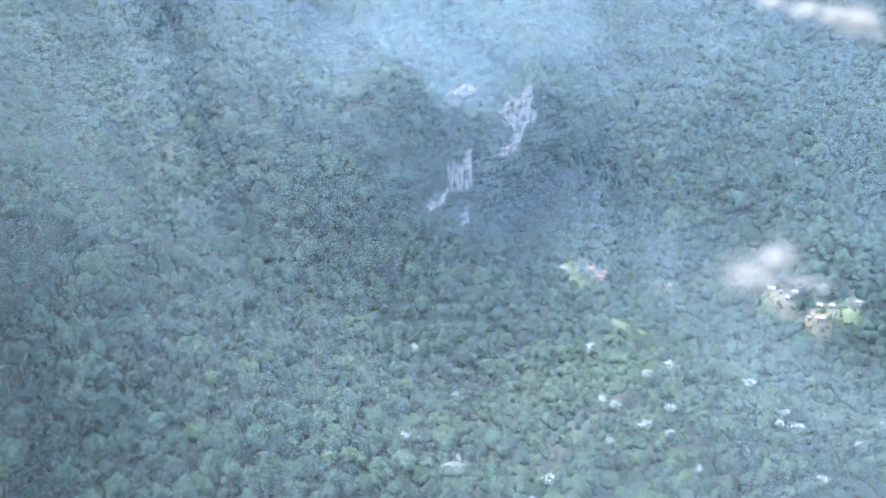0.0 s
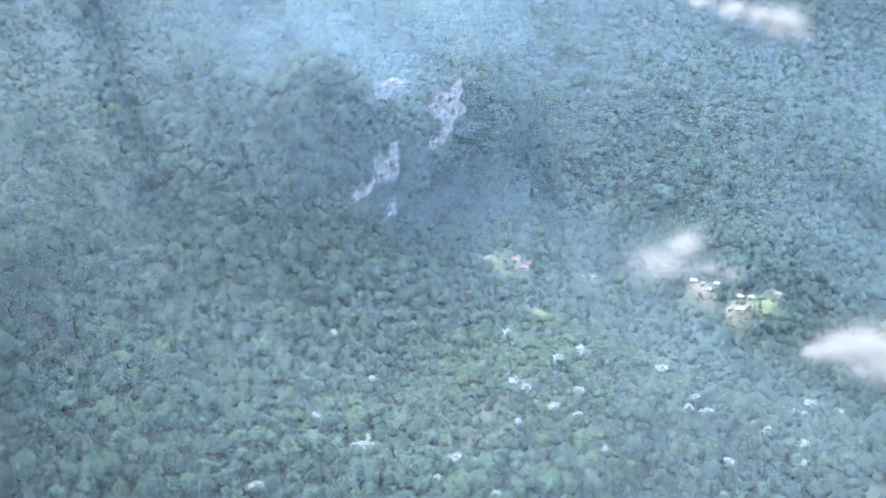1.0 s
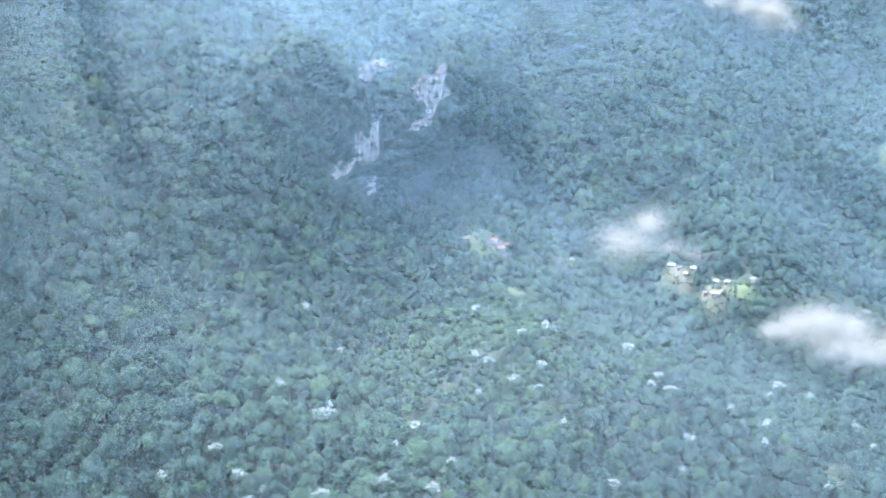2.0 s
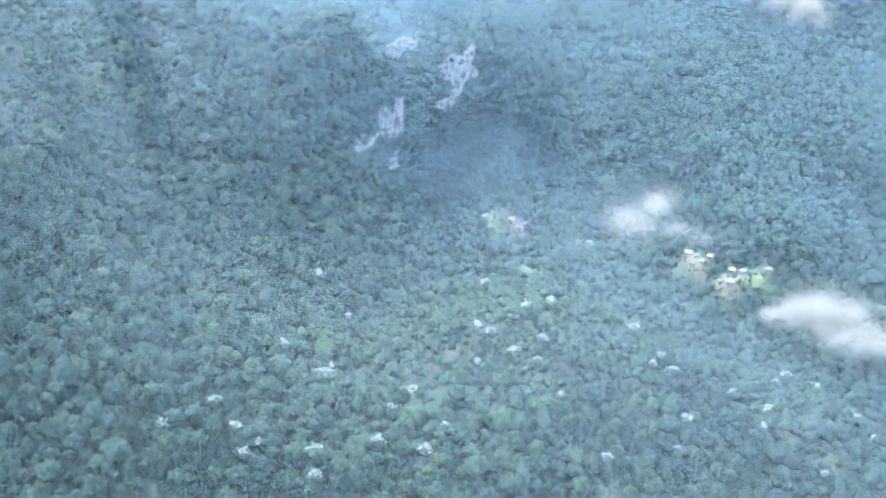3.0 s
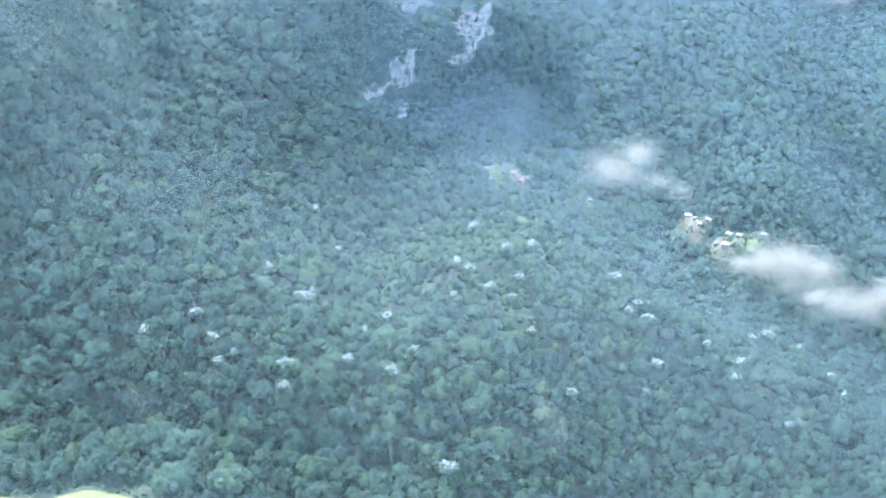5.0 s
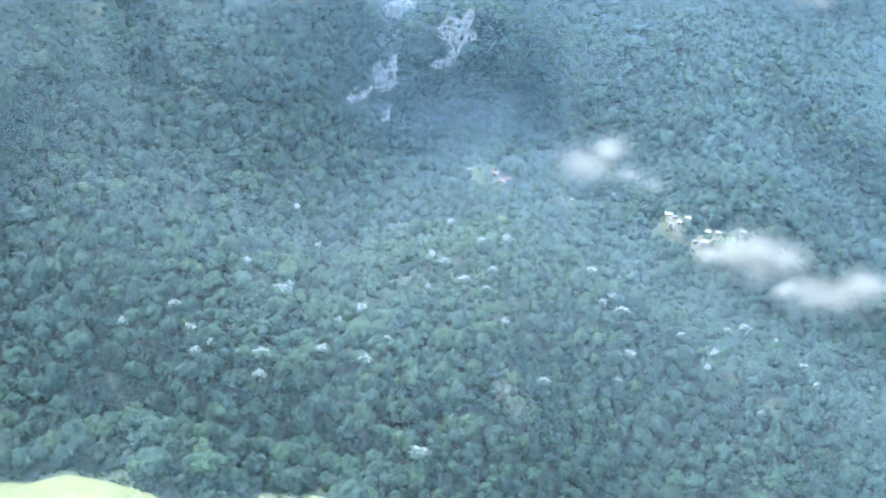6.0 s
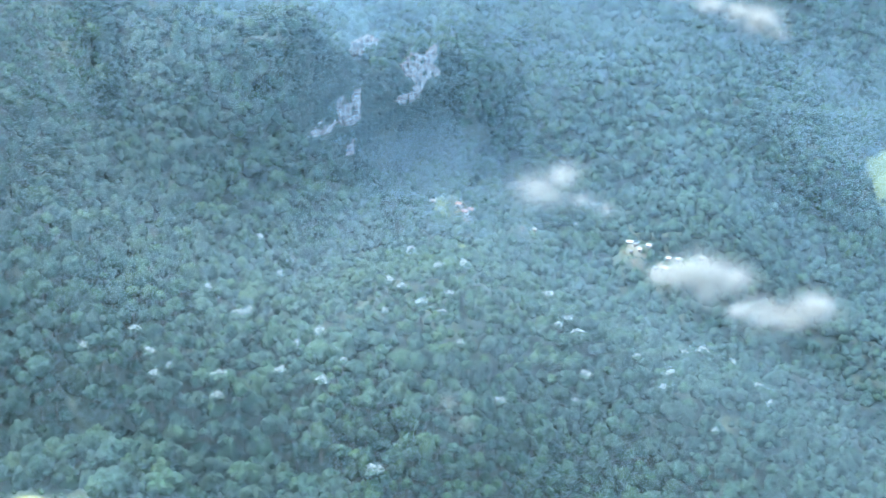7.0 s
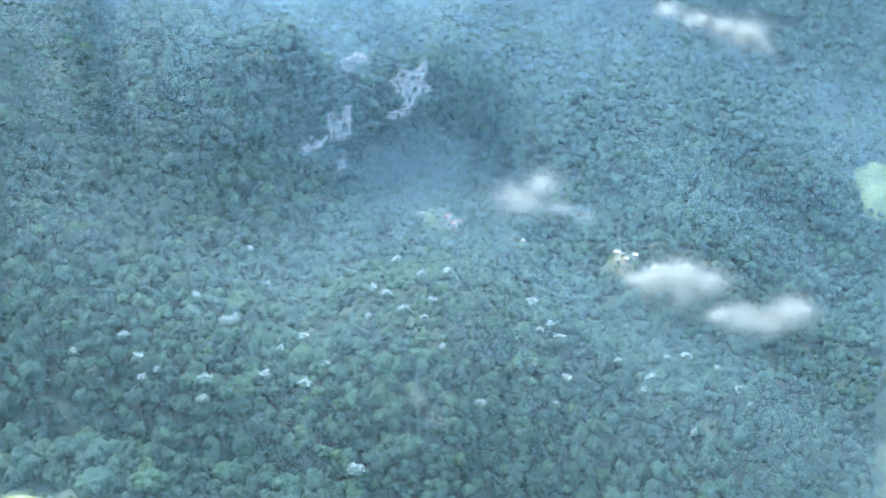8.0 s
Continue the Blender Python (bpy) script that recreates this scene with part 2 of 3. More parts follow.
# ---- clearings ----
CLEARINGS = []


def clearing(name, x, y, rx, ry, turn, mat, label, seed, lift=0.5, ragged=0.07):
    """A patch of open ground with a ragged edge that follows the slope."""
    rng = np.random.default_rng(seed)
    ring = np.linspace(0, 2 * np.pi, 73)[:-1]
    ph = rng.uniform(0, 6.28, 5)
    rag = (np.abs(np.cos(ring)) ** 2.8 + np.abs(np.sin(ring)) ** 2.8) ** (-1 / 2.8)
    rag = rag * (1 + sum(ragged / (k + 1) ** 0.5 * np.sin((k + 2) * ring + ph[k]) for k in range(5)))
    steps = np.linspace(0, 1, 13)[1:]
    u, v = np.outer(steps, rx * rag * np.cos(ring)).ravel(), np.outer(steps, ry * rag * np.sin(ring)).ravel()
    c, s = math.cos(radians(turn)), math.sin(radians(turn))
    px, py = np.r_[x, x + u * c - v * s], np.r_[y, y + u * s + v * c]
    pz = ground(px, py) + lift
    pz[-72:] -= 2.0
    f = [(0, 1 + k, 1 + (k + 1) % 72) for k in range(72)]
    for r in range(11):
        for k in range(72):
            a, b, q = 1 + r * 72 + k, 1 + r * 72 + (k + 1) % 72, 72
            f += [(a, a + q, b + q), (a, b + q, b)]
    ob = mesh_object(name, np.stack([px, py, pz], 1), f, mat, smooth=True)
    CLEARINGS.append((x, y, rx, ry, c, s))
    return tagged(ob, label, "clearing", kind="structure")


clearing("meadow_1", -165, 425, 95, 30, 2, MEADOW, "pale yellow-green open meadow at the forest's edge", 1, 0.8, 0.015)
clearing("meadow_2", 458, 1088, 36, 38, -14, GRASS, "pale green open meadow across the forest", 2)
clearing("meadow_3", -42, 459, 21, 17, 18, MEADOW, "small pale yellow-green meadow below the forest crest", 10, 0.8, 0.03)
clearing("grass_1", 57, 797, 8, 15, 12, GRASS, "yellow-green grass clearing in the forest", 3)
clearing("grass_2", 68, 776, 7, 13, 0, GRASS, "yellow-green grass clearing in the forest", 4)
clearing("grass_3", 37, 852, 8, 15, 10, GRASS, "light green grass clearing beside red-roofed huts", 5)
clearing("grass_4", 108, 878, 4, 6, 0, GRASS, "small green clearing round a white hut", 6)
clearing("earth_1", 54, 855, 7, 11, -10, EARTH, "reddish bare earth round small huts", 7)
clearing("earth_2", 206, 848, 9, 12, -24, EARTH, "brownish bare clearing round white-roofed huts", 8)
clearing("earth_3", 185, 871, 7, 17, 20, EARTH, "pale bare earth beside a white-roofed hut", 9)
clearing("grass_5", 225, 847, 9, 7, -20, GRASS, "light green rough grass beside white-roofed huts", 11)
CLEARINGS.append((-24, 917, 13, 22, 1, 0))


def is_open(x, y):
    inside = np.zeros(np.shape(x), bool)
    for cx, cy, rx, ry, c, s in CLEARINGS:
        u, v = (x - cx) * c + (y - cy) * s, -(x - cx) * s + (y - cy) * c
        hem = 2.5 if cy < 480 else 2.0
        inside |= np.abs(u / (rx + hem)) ** 2.8 + np.abs(v / (ry + hem)) ** 2.8 < 1
    return inside


# ---- trees ----
def dome(points, rng):
    """Directions spread loosely over the upper part of a ball, and the triangles between them."""
    k = np.arange(points) + 0.5
    z = 1 - 1.62 * k / points
    a = k * 2.399963 + rng.uniform(-0.2, 0.2, points)
    out = np.sqrt(1 - z * z)
    d = np.stack([out * np.cos(a), out * np.sin(a), z], 1) + rng.normal(size=(points, 3)) * 0.35 / math.sqrt(points)
    d /= np.linalg.norm(d, axis=1)[:, None]
    bm = bmesh.new()
    for q in d:
        bm.verts.new(q)
    bm.verts.index_update()
    hull = bmesh.ops.convex_hull(bm, input=bm.verts)
    f = np.array([[v.index for v in g.verts] for g in hull["geom"] if isinstance(g, bmesh.types.BMFace)])
    bm.free()
    flip = (np.cross(d[f[:, 1]] - d[f[:, 0]], d[f[:, 2]] - d[f[:, 0]]) * d[f].mean(1)).sum(1) < 0
    f[flip] = f[flip][:, ::-1]
    return d, f[d[f].mean(1)[:, 2] > -0.55]


def crown(seed, points, clumps, sprays, flat=0.72):
    """A crown of radius 1 whose top is at 0: one billowing dome of leafy clumps, with loose leaf sprays on its skin."""
    rng = np.random.default_rng(seed)
    d, f = dome(points, rng)
    reach = np.full(len(d), 0.58)
    for k in range(clumps):
        a = k * 2.399963 + rng.uniform(-0.4, 0.4)
        up = 1 - 1.15 * (k + 0.5) / clumps + rng.uniform(-0.1, 0.1)
        out = math.sqrt(max(0.05, 1 - min(1, abs(up)) ** 2))
        c = np.array([out * math.cos(a), out * math.sin(a), up]) * rng.uniform(0.58, 0.80)
        r = rng.uniform(0.20, 0.36) * (1.2 if clumps < 12 else 1.0)
        along = d @ c
        gap = r * r - c @ c + along**2
        reach = np.maximum(reach, np.where((gap > 0) & (along > 0), along + np.sqrt(np.maximum(gap, 0)), 0))
    v = d * (reach * (1 + rng.uniform(-0.05, 0.05, len(d))))[:, None] * np.array([1, 1, flat])
    pieces = [(v, f)]
    for k in rng.integers(0, len(v), sprays):
        q = v[k] * rng.uniform(0.99, 1.10)
        e = rng.normal(size=(2, 3)) * rng.uniform(0.035, 0.075)
        pieces.append((np.stack([q, q + e[0], q + e[1]]), np.array([[0, 1, 2]])))
    v, f = joined(pieces)
    v[:, 2] -= v[:, 2].max()
    return v, f


FLAT = (0.7, 0.85, 1.0)
SINGLE = [crown(100 + k, 420, 24, 110, FLAT[k % 3]) for k in range(7)]
NEAR = [crown(150 + k, 170, 16, 26, FLAT[k % 3]) for k in range(9)]
MIDDLE = [crown(200 + k, 88, 12, 6, FLAT[k % 3]) for k in range(10)]
FAR = [crown(300 + k, 38, 8, 1, FLAT[k % 3]) for k in range(10)]
SMALL = [crown(360 + k, 26, 5, 3, 0.8) for k in range(6)]


def trunk_mesh(high, foot, seed):
    """A tapered, slightly bent trunk with three limbs; its foot at 0."""
    rng = np.random.default_rng(seed)
    bm = bmesh.new()

    def limb(path, radii):
        rings = []
        for p, r in zip(path, radii):
            rings.append([bm.verts.new((p[0] + r * math.cos(a), p[1] + r * math.sin(a), p[2])) for a in np.linspace(0, 2 * np.pi, 7)[:-1]])
        for lo, hi in zip(rings, rings[1:]):
            for k in range(6):
                bm.faces.new((lo[k], lo[(k + 1) % 6], hi[(k + 1) % 6], hi[k]))
        bm.faces.new(rings[-1])

    bend = rng.uniform(-0.5, 0.5, 2)
    path = [(bend[0] * s * s, bend[1] * s * s, high * s) for s in (0, 0.12, 0.4, 0.7, 1.0)]
    limb(path, [foot * 1.5, foot, foot * 0.8, foot * 0.6, foot * 0.35])
    for k in range(3):
        a = k * 2.1 + rng.uniform(0, 0.8)
        z = high * rng.uniform(0.62, 0.8)
        reach = rng.uniform(1.6, 2.6)
        limb([(bend[0] * 0.5 + reach * s * math.cos(a), bend[1] * 0.5 + reach * s * math.sin(a), z + high * 0.2 * s) for s in (0, 0.5, 1)],
             [foot * 0.45, foot * 0.35, foot * 0.15])
    me = bpy.data.meshes.new("trunk")
    bm.to_mesh(me)
    bm.free()
    me.materials.append(BARK)
    return me


def tree_kind(shape, leaves, radius, tall, seed, label):
    """One tree: an empty at its foot, with trunk and crown."""
    root = tagged(new("rainforest_tree"), label, "tree", "trees of the near forest edge")
    high = TREE_HIGH
    v, f = shape
    mesh_object("crown", v * np.array([radius, radius, tall]) + np.array([0, 0, high]), f, LEAVES[leaves], root, smooth=True)
    t = new("trunk", trunk_mesh(high - 0.75 * tall, 0.32, seed))
    t.parent = root
    return root


def in_valley(x, y):
    """The stretch of the valley that is closely grown: it fans out between the spur and the far right-hand slope."""
    ok = (x < 40 + 1.6 * (y - 440)) & (x > -185 - 1.3 * (y - 430)) & (x < 250 + 0.30 * (y - 400)) & (x > -300)
    return ok & ((x > -245) | (y < 860)) & (y < 1270 + 0.45 * x)


def forest_spots():
    """Feet of the trees: a loose, jittered lattice over the slopes."""
    rng = np.random.default_rng(42)
    step = 6.5
    a, b = np.meshgrid(np.arange(-380, 620, step), np.arange(405, 1500, step * 0.87))
    a = a + (np.arange(a.shape[0]) % 2)[:, None] * step / 2
    x, y = (a + rng.uniform(-3.6, 3.6, a.shape)).ravel(), (b + rng.uniform(-3.6, 3.6, a.shape)).ravel()
    ok = (x > -300 - 0.06 * (y - 400)) & (x < 250 + 0.30 * (y - 400)) & ~is_open(x, y)
    ok &= in_valley(x, y)
    ok &= (steepness(x, y) < 0.45) & (spur_face(x, y) < 0.5)
    x, y = x[ok], y[ok]
    a, b = np.meshgrid(np.arange(-220, 260, 5.6), np.arange(480, 850, 5.0))
    u, v = (a + rng.uniform(-2.2, 2.2, a.shape)).ravel(), (b + rng.uniform(-2.2, 2.2, a.shape)).ravel()
    fine = (scrub(u, v) > 0.5) & ~is_open(u, v)
    tall_ones = scrub(x, y) <= 0.5
    a, b = np.meshgrid(np.arange(-300, 330, 6.0), np.arange(560, 1120, 3.2))
    p, q = (a + rng.uniform(-2.5, 2.5, a.shape)).ravel(), (b + rng.uniform(-1.5, 1.5, a.shape)).ravel()
    grade = np.hypot(canopy(p + 3, q) - canopy(p - 3, q), canopy(p, q + 3) - canopy(p, q - 3)) / 6
    steep_ones = in_valley(p, q) & ~is_open(p, q) & (steepness(p, q) < 0.45) & (spur_face(p, q) < 0.5)
    steep_ones &= rng.uniform(0, 1, p.shape) < np.clip((grade - 0.6) / 1.6, 0, 0.9)
    return np.r_[x[tall_ones], u[fine], p[steep_ones]], np.r_[y[tall_ones], v[fine], q[steep_ones]], rng


tx, ty, rng = forest_spots()
n_trees = len(tx)
steep = steepness(tx, ty)
low = scrub(tx, ty)
# Crown mix by region stands in for shaded flanks and sunlit upper slopes.
tone_and_shade = 0.5 * wave(tx, ty, 150, 21) + 0.6 * wave(tx, ty, 55, 22) + 2.1 * low - 1.0 * ease((tx - 110) / 90) - 0.7 * ease((-120 - tx) / 60) + 0.9 * ease((ty - 820) / 100) * ease((160 - tx) / 60) + 0.5 * ease((ty - 900) / 100)
# Near crest painted lighter as if lit, hollow behind it darker as if shaded.
tone_and_shade += 0.6 * np.exp(-(((ty - 468) / 22) ** 2)) * (tx < 0) - 1.0 * np.exp(-(((ty - 512) / 16) ** 2)) * (tx < 20)
lot = rng.uniform(0, 1, n_trees)
kinds = np.where(lot < 0.36 - 0.18 * tone_and_shade, 0, np.where(lot < 0.62 - 0.27 * tone_and_shade, 1, np.where(lot < 0.93 - 0.20 * tone_and_shade, 2, np.where(lot < 0.980 - 0.01 * tone_and_shade, 3, 4))))
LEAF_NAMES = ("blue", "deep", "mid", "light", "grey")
radius = np.clip(rng.lognormal(1.38, 0.33, n_trees), 2.3, 8.2) * np.where(low > 0.5, 0.72, 1.0)
radius = radius * (1 + 0.12 * ease((ty - 800) / 150))
radius = radius * (1 + 0.30 * np.exp(-(((ty - 468) / 26) ** 2)) * (tx < -10))
tall = radius * rng.uniform(1.1, 1.75, n_trees)
rise = (rng.normal(0, 1.7, n_trees) + 0.5 * (radius - 5) + 1.8 * wave(tx, ty, 27, 15)) * np.where(low > 0.5, 0.5, 1.0)
hem = np.ones(n_trees)
for ox, oy, rx, ry, c_, s_ in CLEARINGS[:1] + CLEARINGS[2:3]:
    u_, v_ = (tx - ox) * c_ + (ty - oy) * s_, -(tx - ox) * s_ + (ty - oy) * c_
    hem = np.minimum(hem, ease(((np.abs(u_ / rx) ** 2.8 + np.abs(v_ / ry) ** 2.8) ** (1 / 2.8) - 1.05) * ry / 20))
rise = rise - 7.5 * (1 - hem)
tops = canopy(tx, ty) + rise - 2.5 * hamlet(tx, ty)
turns = rng.uniform(0, 6.28, n_trees)
which = rng.integers(0, 56, n_trees)

# single trees along the nearest edge
edge = np.flatnonzero((ty < 540) & (tx < 40) & (steep < 0.1))
edge = edge[np.argsort(ty[edge] + 0.25 * np.abs(tx[edge] + 70))][:290]
models = {}
WORDS = {0: "rainforest tree with bluish dark green rounded crown", 1: "rainforest tree with deep green dense crown",
         2: "rainforest tree with mid green lumpy crown", 3: "rainforest tree with yellow-green bright crown",
         4: "rainforest tree with pale grey-green crown"}
for k in edge:
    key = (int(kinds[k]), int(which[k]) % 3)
    up = (radius[k] / 6.0) ** 0.6
    m = pose(tx[k], ty[k], tops[k] - TREE_HIGH * up, 0, 0, math.degrees(turns[k])) @ Matrix.Diagonal((radius[k] / 6.0, radius[k] / 6.0, up, 1))
    if key not in models:
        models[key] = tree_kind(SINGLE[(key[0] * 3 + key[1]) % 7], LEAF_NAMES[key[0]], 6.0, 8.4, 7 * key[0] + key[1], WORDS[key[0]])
        models[key].matrix_basis = pose(tx[k], ty[k], tops[k] - TREE_HIGH, 0, 0, math.degrees(turns[k]))
    else:
        copy_thing(models[key], m)

# the closed forest behind them
single = np.zeros(n_trees, bool)
single[edge] = True
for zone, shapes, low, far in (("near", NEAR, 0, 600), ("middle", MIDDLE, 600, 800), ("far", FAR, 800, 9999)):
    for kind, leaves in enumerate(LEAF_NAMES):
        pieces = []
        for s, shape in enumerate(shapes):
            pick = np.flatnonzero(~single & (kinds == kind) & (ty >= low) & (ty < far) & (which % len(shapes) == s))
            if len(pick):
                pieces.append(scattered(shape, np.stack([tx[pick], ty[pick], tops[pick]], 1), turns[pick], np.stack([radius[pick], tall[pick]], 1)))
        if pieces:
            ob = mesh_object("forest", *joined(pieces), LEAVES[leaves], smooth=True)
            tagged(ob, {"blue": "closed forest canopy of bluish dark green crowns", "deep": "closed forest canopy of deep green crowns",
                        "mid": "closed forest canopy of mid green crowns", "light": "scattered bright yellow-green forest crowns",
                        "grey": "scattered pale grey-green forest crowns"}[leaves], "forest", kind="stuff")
# a lower storey that closes the gaps
rng = np.random.default_rng(43)
pick = np.flatnonzero(ty < 600)
ux, uy = tx[pick] + rng.uniform(3, 5, len(pick)) * rng.choice((-1, 1), len(pick)), ty[pick] + rng.uniform(-4, 4, len(pick))
ok = ~is_open(ux, uy) & (steepness(ux, uy) < 0.4) & (spur_face(ux, uy) < 0.5)
ux, uy = ux[ok], uy[ok]
uz = ground(ux, uy) + rng.uniform(5.5, 9.5, len(ux))
ur = rng.uniform(2.6, 4.2, len(ux))
uw = rng.integers(0, len(SMALL), len(ux))
pieces = [scattered(SMALL[s], np.stack([ux, uy, uz], 1)[uw == s], rng.uniform(0, 6.28, (uw == s).sum()), np.stack([ur, ur * 1.1], 1)[uw == s]) for s in range(len(SMALL))]
tagged(mesh_object("understorey", *joined(pieces), LEAVES["blue"], smooth=True), "lower bluish green trees between the tall crowns", "forest", kind="stuff")
pick = np.flatnonzero(~single & (ty < 620) & (scrub(tx, ty) < 0.4))
post = (np.array([(r * math.cos(a), r * math.sin(a), z) for z, r in ((0.0, 0.26), (-10.0, 0.34)) for a in (0, 2.1, 4.2)]),
        np.array([(0, 3, 4), (0, 4, 1), (1, 4, 5), (1, 5, 2), (2, 5, 3), (2, 3, 0)]))
ob = mesh_object("trunks", *scattered(post, np.stack([tx[pick], ty[pick], tops[pick] - 5.0], 1), turns[pick], np.ones((len(pick), 2))), BARK)
tagged(ob, "slim pale trunks under the closed canopy", "trunks", kind="stuff")

def in_outline(x, z, outline):
    """Signed distance in metres to an outline, positive inside it."""
    p = np.array(outline, float)
    q = np.roll(p, -1, 0)
    inside = np.zeros(x.shape, bool)
    near = np.full(x.shape, 1e9)
    for (ax, az), (bx, bz) in zip(p, q):
        inside ^= ((az > z) != (bz > z)) & (x < (bx - ax) * (z - az) / (bz - az + 1e-9) + ax)
        s = np.clip(((x - ax) * (bx - ax) + (z - az) * (bz - az)) / ((bx - ax) ** 2 + (bz - az) ** 2), 0, 1)
        near = np.minimum(near, np.hypot(x - ax - s * (bx - ax), z - az - s * (bz - az)))
    return np.where(inside, near, -near)


ROCKS = (
    (((-40, 113), (-36, 115), (-34, 109), (-31, 108), (-29, 117), (-24, 119), (-24, 96), (-29, 92), (-39, 93), (-41, 106)), 51, "pale pinkish layered rock face with a cleft"),
    (((-61, 91), (-58, 94), (-50, 101), (-51, 95), (-45, 96), (-41, 98), (-41, 93), (-46, 90), (-54, 90)), 52, "low ragged pale rock outcrop"),
    (((-34, 71), (-33, 78), (-28, 83), (-29, 71)), 53, "small pale rock streak below the layered face"),
    (((3, 126), (8, 129), (12, 134), (17, 131), (20, 128), (24, 132), (29, 136), (31, 134), (30, 126), (27, 121), (33, 114), (32, 110), (27, 111), (22, 109), (20, 104), (17, 97), (11, 95), (2, 97), (-1, 99), (3, 103), (10, 103), (14, 108), (12, 113), (6, 117)), 74, "broken streaked grey-white rock face in the recess"),
)


# low shrubs on the spur's flank and hanging from the cliff
rng = np.random.default_rng(78)
BUSH = [crown(340 + k, 18, 4, 2, 0.9) for k in range(5)]
sx, sy = rng.uniform(-330, -150, 8000), rng.uniform(620, 1010, 8000)
keep = spur_face(sx, sy) > rng.uniform(0.25, 0.7, 8000)
sx, sy = sx[keep], sy[keep]
cx_ = rng.uniform(-85, 66, 3000)
past_ = rng.uniform(-15, 15, 3000)
cy_ = np.interp(cx_, CLIFF_X, CLIFF_Y) + past_
keep = steepness(cx_, cy_) > 0.25
for outline, _, _ in ROCKS:
    keep &= (in_outline(cx_, ground(cx_, cy_) + 2, outline) < -2.2) & (in_outline(cx_, ground(cx_, cy_) + 5, outline) < -1.0)
for px_, py_, small, leaves, words in ((sx, sy, (2.0, 4.2), "mid", "low green shrubs on the steep ribbed spur"), (cx_[keep], cy_[keep], (1.9, 4.4), "deep", "dark shrubs hanging on the steep cliff")):
    r_ = rng.uniform(*small, len(px_))
    w_ = rng.integers(0, 5, len(px_))
    at_ = np.stack([px_, py_, ground(px_, py_) + 0.9 * r_], 1)
    ob = mesh_object("shrubs", *joined([scattered(BUSH[s], at_[w_ == s], rng.uniform(0, 6.28, (w_ == s).sum()), np.stack([r_, r_ * 1.2], 1)[w_ == s]) for s in range(5)]), LEAVES[leaves], smooth=True)
    tagged(ob, words, "shrubs", kind="stuff")

# low bushes over the clearings
cx_, cy_ = [], []
for ox, oy, rx, ry, c_, s_ in CLEARINGS:
    if rx < 40 and (ox, oy) not in ((-24, 917), (-42, 468)):
        a_, d_ = rng.uniform(0, 6.28, 34), rng.uniform(0.25, 1.05, 34) ** 0.5
        u_, v_ = rx * d_ * np.cos(a_), ry * d_ * np.sin(a_)
        cx_ += list(ox + u_ * c_ - v_ * s_)
        cy_ += list(oy + u_ * s_ + v_ * c_)
cx_, cy_ = np.array(cx_), np.array(cy_)
for ox, oy, rx, ry, c_, s_ in CLEARINGS[:1] + CLEARINGS[2:3]:
    a_, d_ = rng.uniform(0.1, 3.0, int(1.4 * rx)), rng.uniform(1.0, 1.10, int(1.4 * rx))
    u_, v_ = rx * d_ * np.cos(a_), ry * d_ * np.sin(a_)
    cx_, cy_ = np.r_[cx_, ox + u_ * c_ - v_ * s_], np.r_[cy_, oy + u_ * s_ + v_ * c_]
r_, w_ = rng.uniform(0.9, 2.2, len(cx_)), rng.integers(0, 5, len(cx_))
at_ = np.stack([cx_, cy_, ground(cx_, cy_) + 1.0 * r_], 1)
ob = mesh_object("shrubs", *joined([scattered(BUSH[s], at_[w_ == s], rng.uniform(0, 6.28, (w_ == s).sum()), np.stack([r_, r_ * 1.2], 1)[w_ == s]) for s in range(5)]), LEAVES["light"], smooth=True)
tagged(ob, "scattered light green bushes in the clearings", "shrubs", kind="stuff")

# white-blossomed trees that stand out of the canopy
BLOSSOM = [(-111, 547), (-132, 529), (-90, 530), (-96, 523), (-65, 527), (-64, 518), (-85, 603), (-64, 583), (33, 616), (49, 629), (-30, 563),
           (-37, 546), (164, 670), (169, 664), (128, 630), (122, 614), (-5, 554), (15, 503), (-14, 540), (55, 599), (144, 916),
           (337, 896), (-101, 533), (253, 821), (184, 667), (78, 581)]
rng = np.random.default_rng(44)
for k in range(15):
    BLOSSOM.append((rng.uniform(95, 250), rng.uniform(620, 760)))
for k in range(12):
    BLOSSOM.append((rng.uniform(-110, 60), rng.uniform(560, 720)))


def blossom_tree(seed):
    """A pale crown with loose white flower heads in patches on its upper side."""
    rng = np.random.default_rng(seed)
    root = tree_kind(crown(seed, 260, 16, 60, 0.65), "grey", 4.0, 3.4, seed, "white-blossomed tree rising from the green canopy")
    tagged(root, group="white-blossomed trees")
    pieces = []
    for k in range(4):
        a, reach = rng.uniform(0, 6.28), rng.uniform(0.2, 2.6)
        for q in range(26):
            x, y = reach * math.cos(a) + rng.normal(0, 1.0), reach * math.sin(a) + rng.normal(0, 0.7)
            z = TREE_HIGH + 0.1 - 0.12 * (x * x + y * y) + rng.uniform(0.0, 0.7)
            e = rng.normal(size=(2, 3)) * 0.6
            pieces.append((np.stack([(x, y, z), (x, y, z) + e[0], (x, y, z) + e[1]]), np.array([[0, 1, 2]])))
    mesh_object("blossom", *joined(pieces), LEAVES["white"], root, "white flower heads")
    return root


blossoms = []
for k, (x, y) in enumerate(BLOSSOM):
    m = pose(x, y, float(canopy(x, y)) + 2.6 - TREE_HIGH, 0, 0, k * 47)
    if k < 4:
        blossoms.append(blossom_tree(401 + k))
        blossoms[k].matrix_basis = m
    else:
        r = 0.55 + 0.85 * ((k * 37) % 10) / 10
        copy_thing(blossoms[k % 4], m @ Matrix.Diagonal((r, r, 1, 1)))


